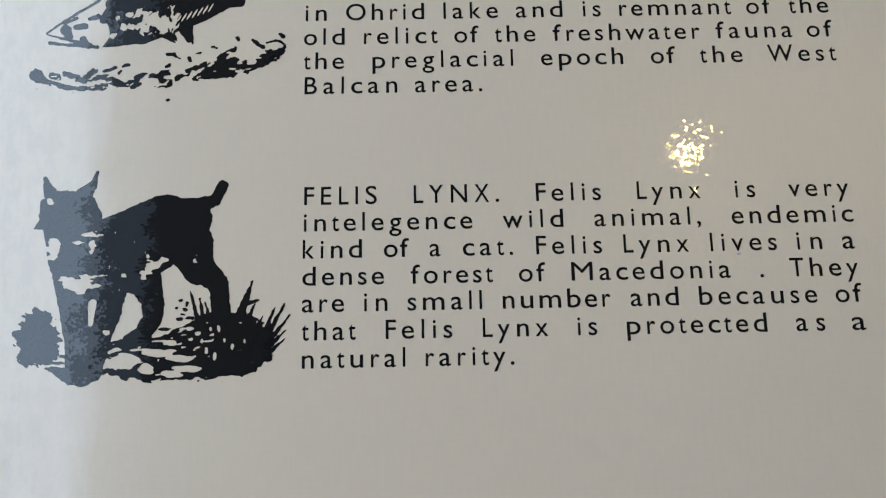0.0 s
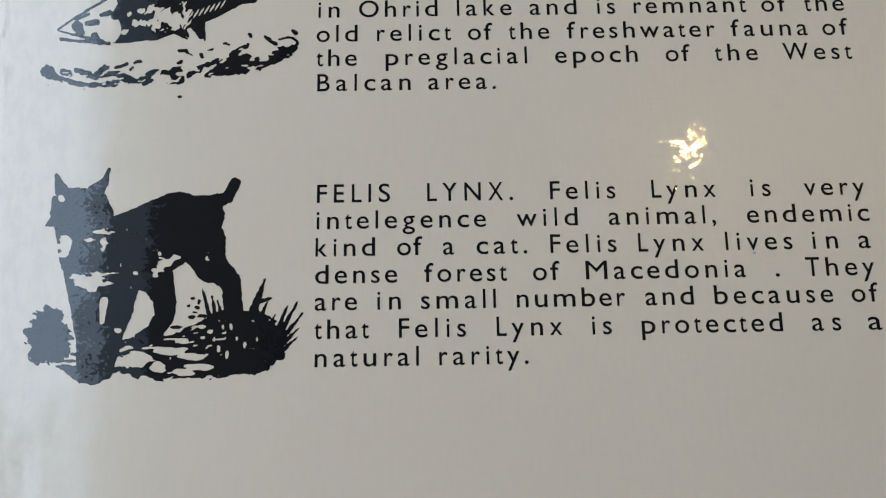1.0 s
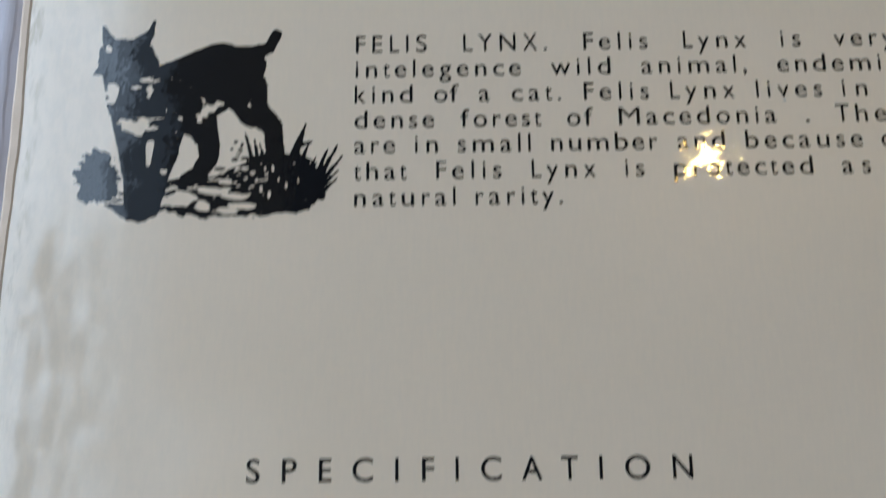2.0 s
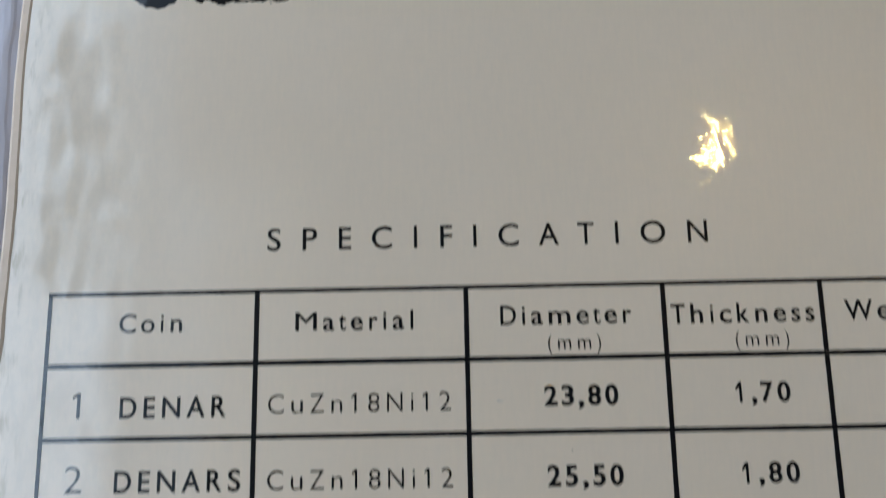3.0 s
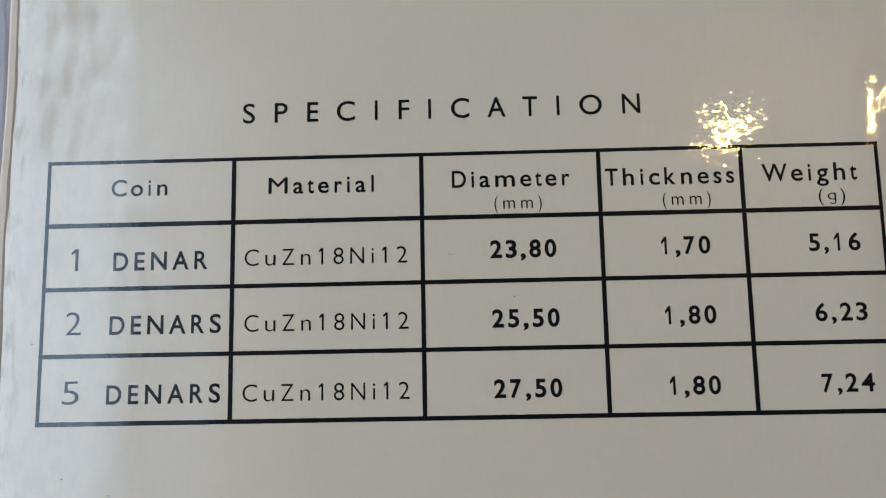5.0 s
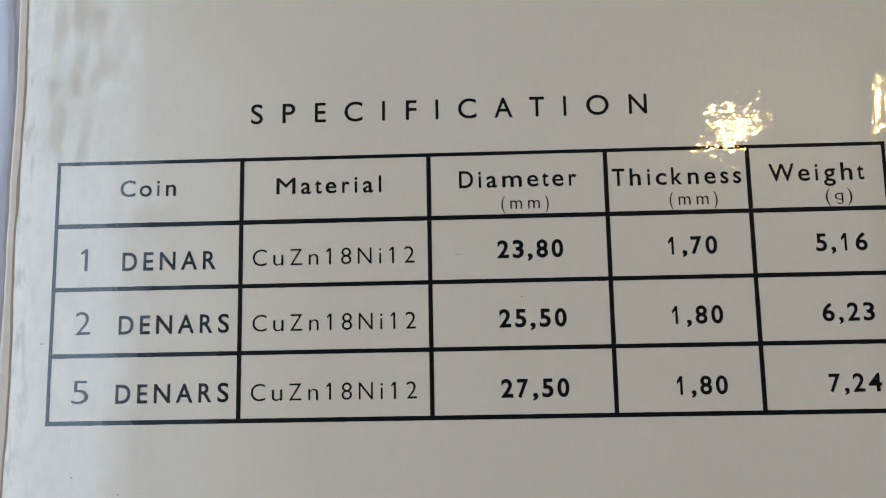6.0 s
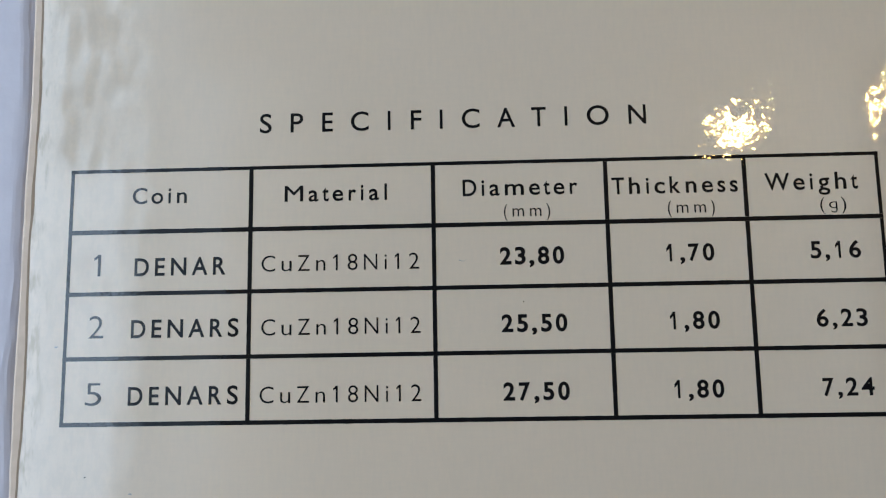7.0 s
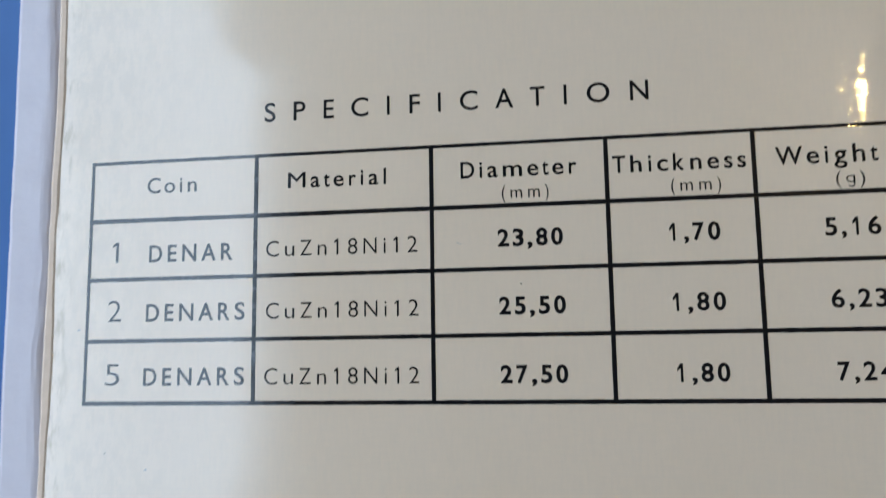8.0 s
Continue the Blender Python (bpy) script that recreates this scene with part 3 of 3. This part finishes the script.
BLADES = ((785, 520, 18, 828, 402, 3), (800, 478, 11, 846, 466, 4), (805, 540, 10, 835, 480, 3), (850, 610, 13, 902, 488, 2), (855, 620, 14, 937, 470, 2), (866, 620, 12, 949, 514, 2),
          (872, 625, 11, 938, 562, 2), (845, 672, 14, 932, 592, 2), (838, 560, 10, 860, 520, 3), (650, 540, 9, 624, 438, 3), (668, 540, 8, 655, 462, 3), (690, 540, 8, 672, 470, 3))
STONES = ((412, 662, 46, 20), (520, 640, 66, 13), (585, 655, 46, 14), (478, 692, 24, 18), (610, 692, 46, 11), (562, 708, 30, 14), (560, 604, 20, 10), (640, 690, 26, 8), (460, 628, 30, 7))
FLECKS = ((620, 558, 18, 6), (648, 575, 12, 6), (624, 595, 8, 6), (662, 600, 5, 10), (676, 632, 5, 11), (703, 650, 6, 16), (717, 556, 5, 12), (760, 618, 6, 11), (786, 530, 8, 12),
          (812, 522, 5, 12), (735, 600, 4, 8), (846, 545, 5, 14), (852, 590, 5, 12), (690, 560, 4, 7), (800, 600, 4, 9))
SPOTS = ((170, 690, 26, 6), (190, 672, 22, 5), (150, 672, 20, 6), (205, 650, 14, 6), (592, 467, 7, 5), (613, 478, 6, 9), (607, 497, 9, 6), (578, 491, 7, 5), (590, 528, 14, 5), (624, 524, 16, 6), (538, 560, 20, 6), (640, 500, 5, 8), (600, 512, 8, 4))


def picture_one(x, y):
    # drawing units: u to the right, v down
    d = 1 + 7.3e-5 * x + 0.0018596 * y
    u, v = (24.923 * x + 2.2103 * y + 1431.4) / d, (-0.4397 * x - 23.811 * y + 1789.1) / d
    body = np.maximum.reduce([strokes(u, v, TORSO), strokes(u, v, HEAD), strokes(u, v, LEGS), strokes(u, v, HIND)])
    body += 2.2 * lattice(3, u, v, 10, 10) + np.where(u > 640, 2.0, 0.6) * lattice(4, u, v, 6, 5)
    ragged = 9 * lattice(5, u + 0.3 * v, v, 17, 6) + 4 * lattice(6, u, v, 7, 6)
    pale = np.maximum(patches(u, v, PALE), patches(u, v, FLANK)) + ragged * 0.62
    gap = np.maximum(taper(u, v, 303, 476, 14, 296, 545, 8), patches(u, v, ((348, 572, 12, 9),))) + 2 * lattice(9, u, v, 12, 12)
    scratch = 14 * lattice(7, u, v, 7, 11) - 12.6 + np.minimum(0, 120 - np.hypot(u - 360, v - 330)) * 0.2
    body = np.minimum(body, -np.maximum.reduce([pale, gap, scratch]))
    spiky = 0.16 * np.abs(lattice(11, np.arctan2(v - 600, u - 135) * 60, v * 0.3, 9, 60))
    bush = 1 - np.hypot((u - 122) / 76, (v - 592) / 100) + 0.16 * lattice(12, u, v, 20, 16) + 0.10 * lattice(13, u - v, v, 8, 8) - spiky
    bush = np.minimum(bush * 60, np.maximum(-taper(u, v, 120, 712, 8, 222, 655, 6), -9e9))
    soil = strokes(u, v, SOIL) + 9 * lattice(14, u, v, 24, 12) + 4 * lattice(15, u, v, 9, 7)
    stones = patches(u, v, STONES) + 5 * lattice(16, u + 0.8 * v, v, 26, 9)
    chips = np.maximum(patches(u, v, FLECKS), 12 * lattice(17, u + 1.2 * v, v, 24, 10) - 7.6 + np.where(u < 700, 0, -5)) + 2 * lattice(18, u, v, 7, 7)
    soil = np.minimum(soil, -np.maximum(stones, chips))
    blades = strokes(u, v, BLADES) + 2.4 * lattice(19, u, v, 9, 9)
    spots = patches(u, v, SPOTS) + 2 * lattice(21, u, v, 8, 6)
    return np.maximum.reduce([body, bush, soil, blades, spots])


FLANKS = ((430, 150, 66, 530, 132, 80), (530, 132, 80, 630, 92, 110), (630, 92, 110, 720, 40, 130), (720, 40, 130, 870, -44, 152), (870, -44, 152, 1000, -104, 142))
FINS = ((730, 150, 18, 790, 192, 4), (770, 150, 22, 798, 182, 5), (835, 110, 42, 856, 178, 16), (856, 120, 18, 872, 198, 4), (1030, -6, 46, 1086, 8, 24))
SNOUT = ((212, 152, 4, 300, 92, 5), (300, 92, 5, 450, 4, 6), (214, 158, 4, 300, 180, 6), (300, 180, 6, 410, 204, 8), (226, 196, 8, 300, 204, 7), (300, 204, 7, 440, 214, 8),
         (300, 140, 26, 316, 166, 16), (345, 124, 12, 386, 120, 14), (378, 180, 16, 392, 196, 12), (405, 88, 8, 446, 76, 13), (290, 108, 6, 350, 84, 7), (470, 90, 20, 520, 40, 34),
         (340, 196, 8, 400, 214, 8), (500, 20, 22, 620, -40, 50))
SHEEN = ((330, 88, 10, 560, -14, 15), (392, 142, 56, 428, 150, 68), (300, 130, 34, 380, 160, 42))
SPOTTED = ((585, 68, 28, 14), (532, 80, 11, 11), (562, 124, 16, 16), (592, 122, 20, 12), (512, 162, 17, 12), (640, 58, 26, 12), (650, 125, 40, 16), (690, 90, 44, 34), (740, 108, 46, 36),
           (786, 94, 18, 42), (670, 145, 40, 10))
BED = ((165, 342, 27, 172, 350, 24), (190, 366, 8, 320, 400, 6), (320, 400, 6, 470, 402, 5), (235, 342, 12, 262, 352, 9), (292, 334, 7, 376, 364, 10), (376, 364, 12, 420, 326, 7), (385, 358, 6, 480, 350, 7),
       (490, 358, 14, 530, 378, 16), (530, 378, 15, 575, 386, 5), (440, 396, 8, 486, 394, 7), (590, 372, 6, 640, 342, 7), (600, 396, 7, 624, 378, 11), (640, 342, 6, 722, 346, 5))
SHELF = ((742, 346, 26, 752, 372, 24), (702, 388, 5, 766, 380, 8), (752, 318, 10, 764, 296, 5), (800, 356, 7, 850, 326, 12), (860, 318, 6, 930, 292, 6), (880, 356, 9, 960, 326, 28),
         (960, 320, 34, 1050, 306, 40), (1050, 300, 38, 1110, 316, 18), (1000, 262, 14, 1030, 240, 8), (1030, 240, 7, 1068, 220, 5), (1100, 306, 26, 1180, 282, 20),
         (1180, 280, 18, 1255, 258, 10), (1190, 262, 14, 1270, 236, 14))
DRIFT = ((1276, 235, 8, 1290, 205, 7), (1290, 205, 6, 1262, 184, 6), (1262, 184, 5, 1208, 194, 5), (1145, 184, 8, 1188, 214, 10), (1270, 156, 8, 1282, 168, 10), (1074, 172, 9, 1080, 186, 6),
         (756, 248, 7, 790, 246, 7), (790, 252, 6, 818, 268, 4), (856, 262, 8, 862, 276, 7), (884, 244, 4, 908, 240, 5), (960, 212, 6, 980, 220, 5), (1204, 232, 4, 1228, 226, 5),
         (428, 326, 10, 436, 322, 8), (470, 326, 6, 524, 306, 6), (556, 302, 6, 582, 294, 8), (536, 332, 6, 546, 324, 5))


def picture_two(x, y):
    d = 1 + 7.3e-5 * x + 0.0018596 * y
    u, v = (34.425 * x + 3.053 * y + 1977.1) / d, (-0.55508 * x - 31.558 * y + 3187.1) / d
    flank = np.maximum(strokes(u, v, FLANKS), strokes(u, v, FINS)) + 2 * lattice(31, u, v, 14, 14)
    flank = np.minimum(flank, -strokes(u, v, SHEEN) + 2 * lattice(32, u, v, 16, 12))
    wavy = 20 * lattice(33, u + 0.5 * v + 14 * lattice(35, u, v, 40, 24), v, 11, 34) + 8 * lattice(34, u, v, 11, 9)
    ribs = np.minimum(14 - np.abs(v - 86 + 0.36 * (u - 815)), np.minimum(u - 805, 965 - u)) - 10 + 13 * np.sin((u + 0.6 * v) * 0.33)
    flank = np.minimum(flank, -np.maximum(patches(u, v, SPOTTED) + np.where(u > 620, 0.75, 0.3) * wavy, np.minimum(ribs, 10)))
    bed = np.maximum(strokes(u, v, BED), strokes(u, v, SHELF)) + 4 + 5 * lattice(36, u - 0.5 * v, v, 17, 10) + 2.5 * lattice(38, u, v, 8, 8)
    holes = np.maximum(patches(u, v, ((1140, 278, 24, 14), (1090, 322, 8, 6), (758, 352, 14, 8), (830, 330, 10, 6))), 20 * lattice(37, u + v, v, 24, 12) - np.where(u < 230, 30, 12)) + 3 * lattice(39, u, v, 9, 9)
    bed = np.minimum(bed, -holes)
    drift = strokes(u, v, DRIFT) + 3.5 * lattice(40, u, v, 12, 9)
    dot = patches(u, v, ((760, 453, 12, 7),)) + 2 * lattice(44, u, v, 7, 7)
    return np.maximum.reduce([flank, strokes(u, v, SNOUT) + 2 * lattice(41, u, v, 12, 10), bed, drift, dot])


for name, fn, lim, label in (("printed_picture", picture_one, (-64.0, 41.0, -18.0, 76.0), "black ink picture with tufts of grass"),
                             ("printed_picture", picture_two, (-65.5, 82.0, -16.5, 108.0), "black ink picture above a bed of stones")):
    tv, tf = contour_mesh(fn, *lim, 0.11)
    part(name, tv, tf, ink, leaflet, label)

# small printing specks and dust marks
random.seed(5)
for sx, sy, r in ((-51.5, -49.5, 0.2), (-63.9, -27.5, 0.25), (45.5, 59.6, 0.3), (-58.5, -47.0, 0.12), (8.0, -21.8, 0.1), (-54.0, 86.5, 0.12), (-59.5, 87.2, 0.1)):
    n = 9
    vs = []
    for i in range(n):
        a, q = math.tau * i / n, r * random.uniform(0.6, 1.25)
        x, y = (sx + q * math.cos(a) * 1.2) * MM, (sy + q * math.sin(a) * 0.7) * MM
        vs.append((x, y, relief(x, y) + INK_Z))
    part("speck", vs, [tuple(range(n))], ink if r < 0.2 else faint, leaflet)
# a short hair caught under the film
hv, hf = [], []
for i in range(9):
    t = i / 8
    x, y, w = (-1.7 + 1.1 * t) * MM, (-15.2 - 0.75 * t + 0.7 * t * t) * MM, 0.06 * MM * (1.2 - t)
    hv += [(x, y - w, relief(x, y) + INK_Z), (x, y + w, relief(x, y) + INK_Z)]
    if i:
        hf.append((2 * i - 2, 2 * i, 2 * i + 1, 2 * i - 1))
part("hair", hv, hf, faint, leaflet, "fine pale hair")
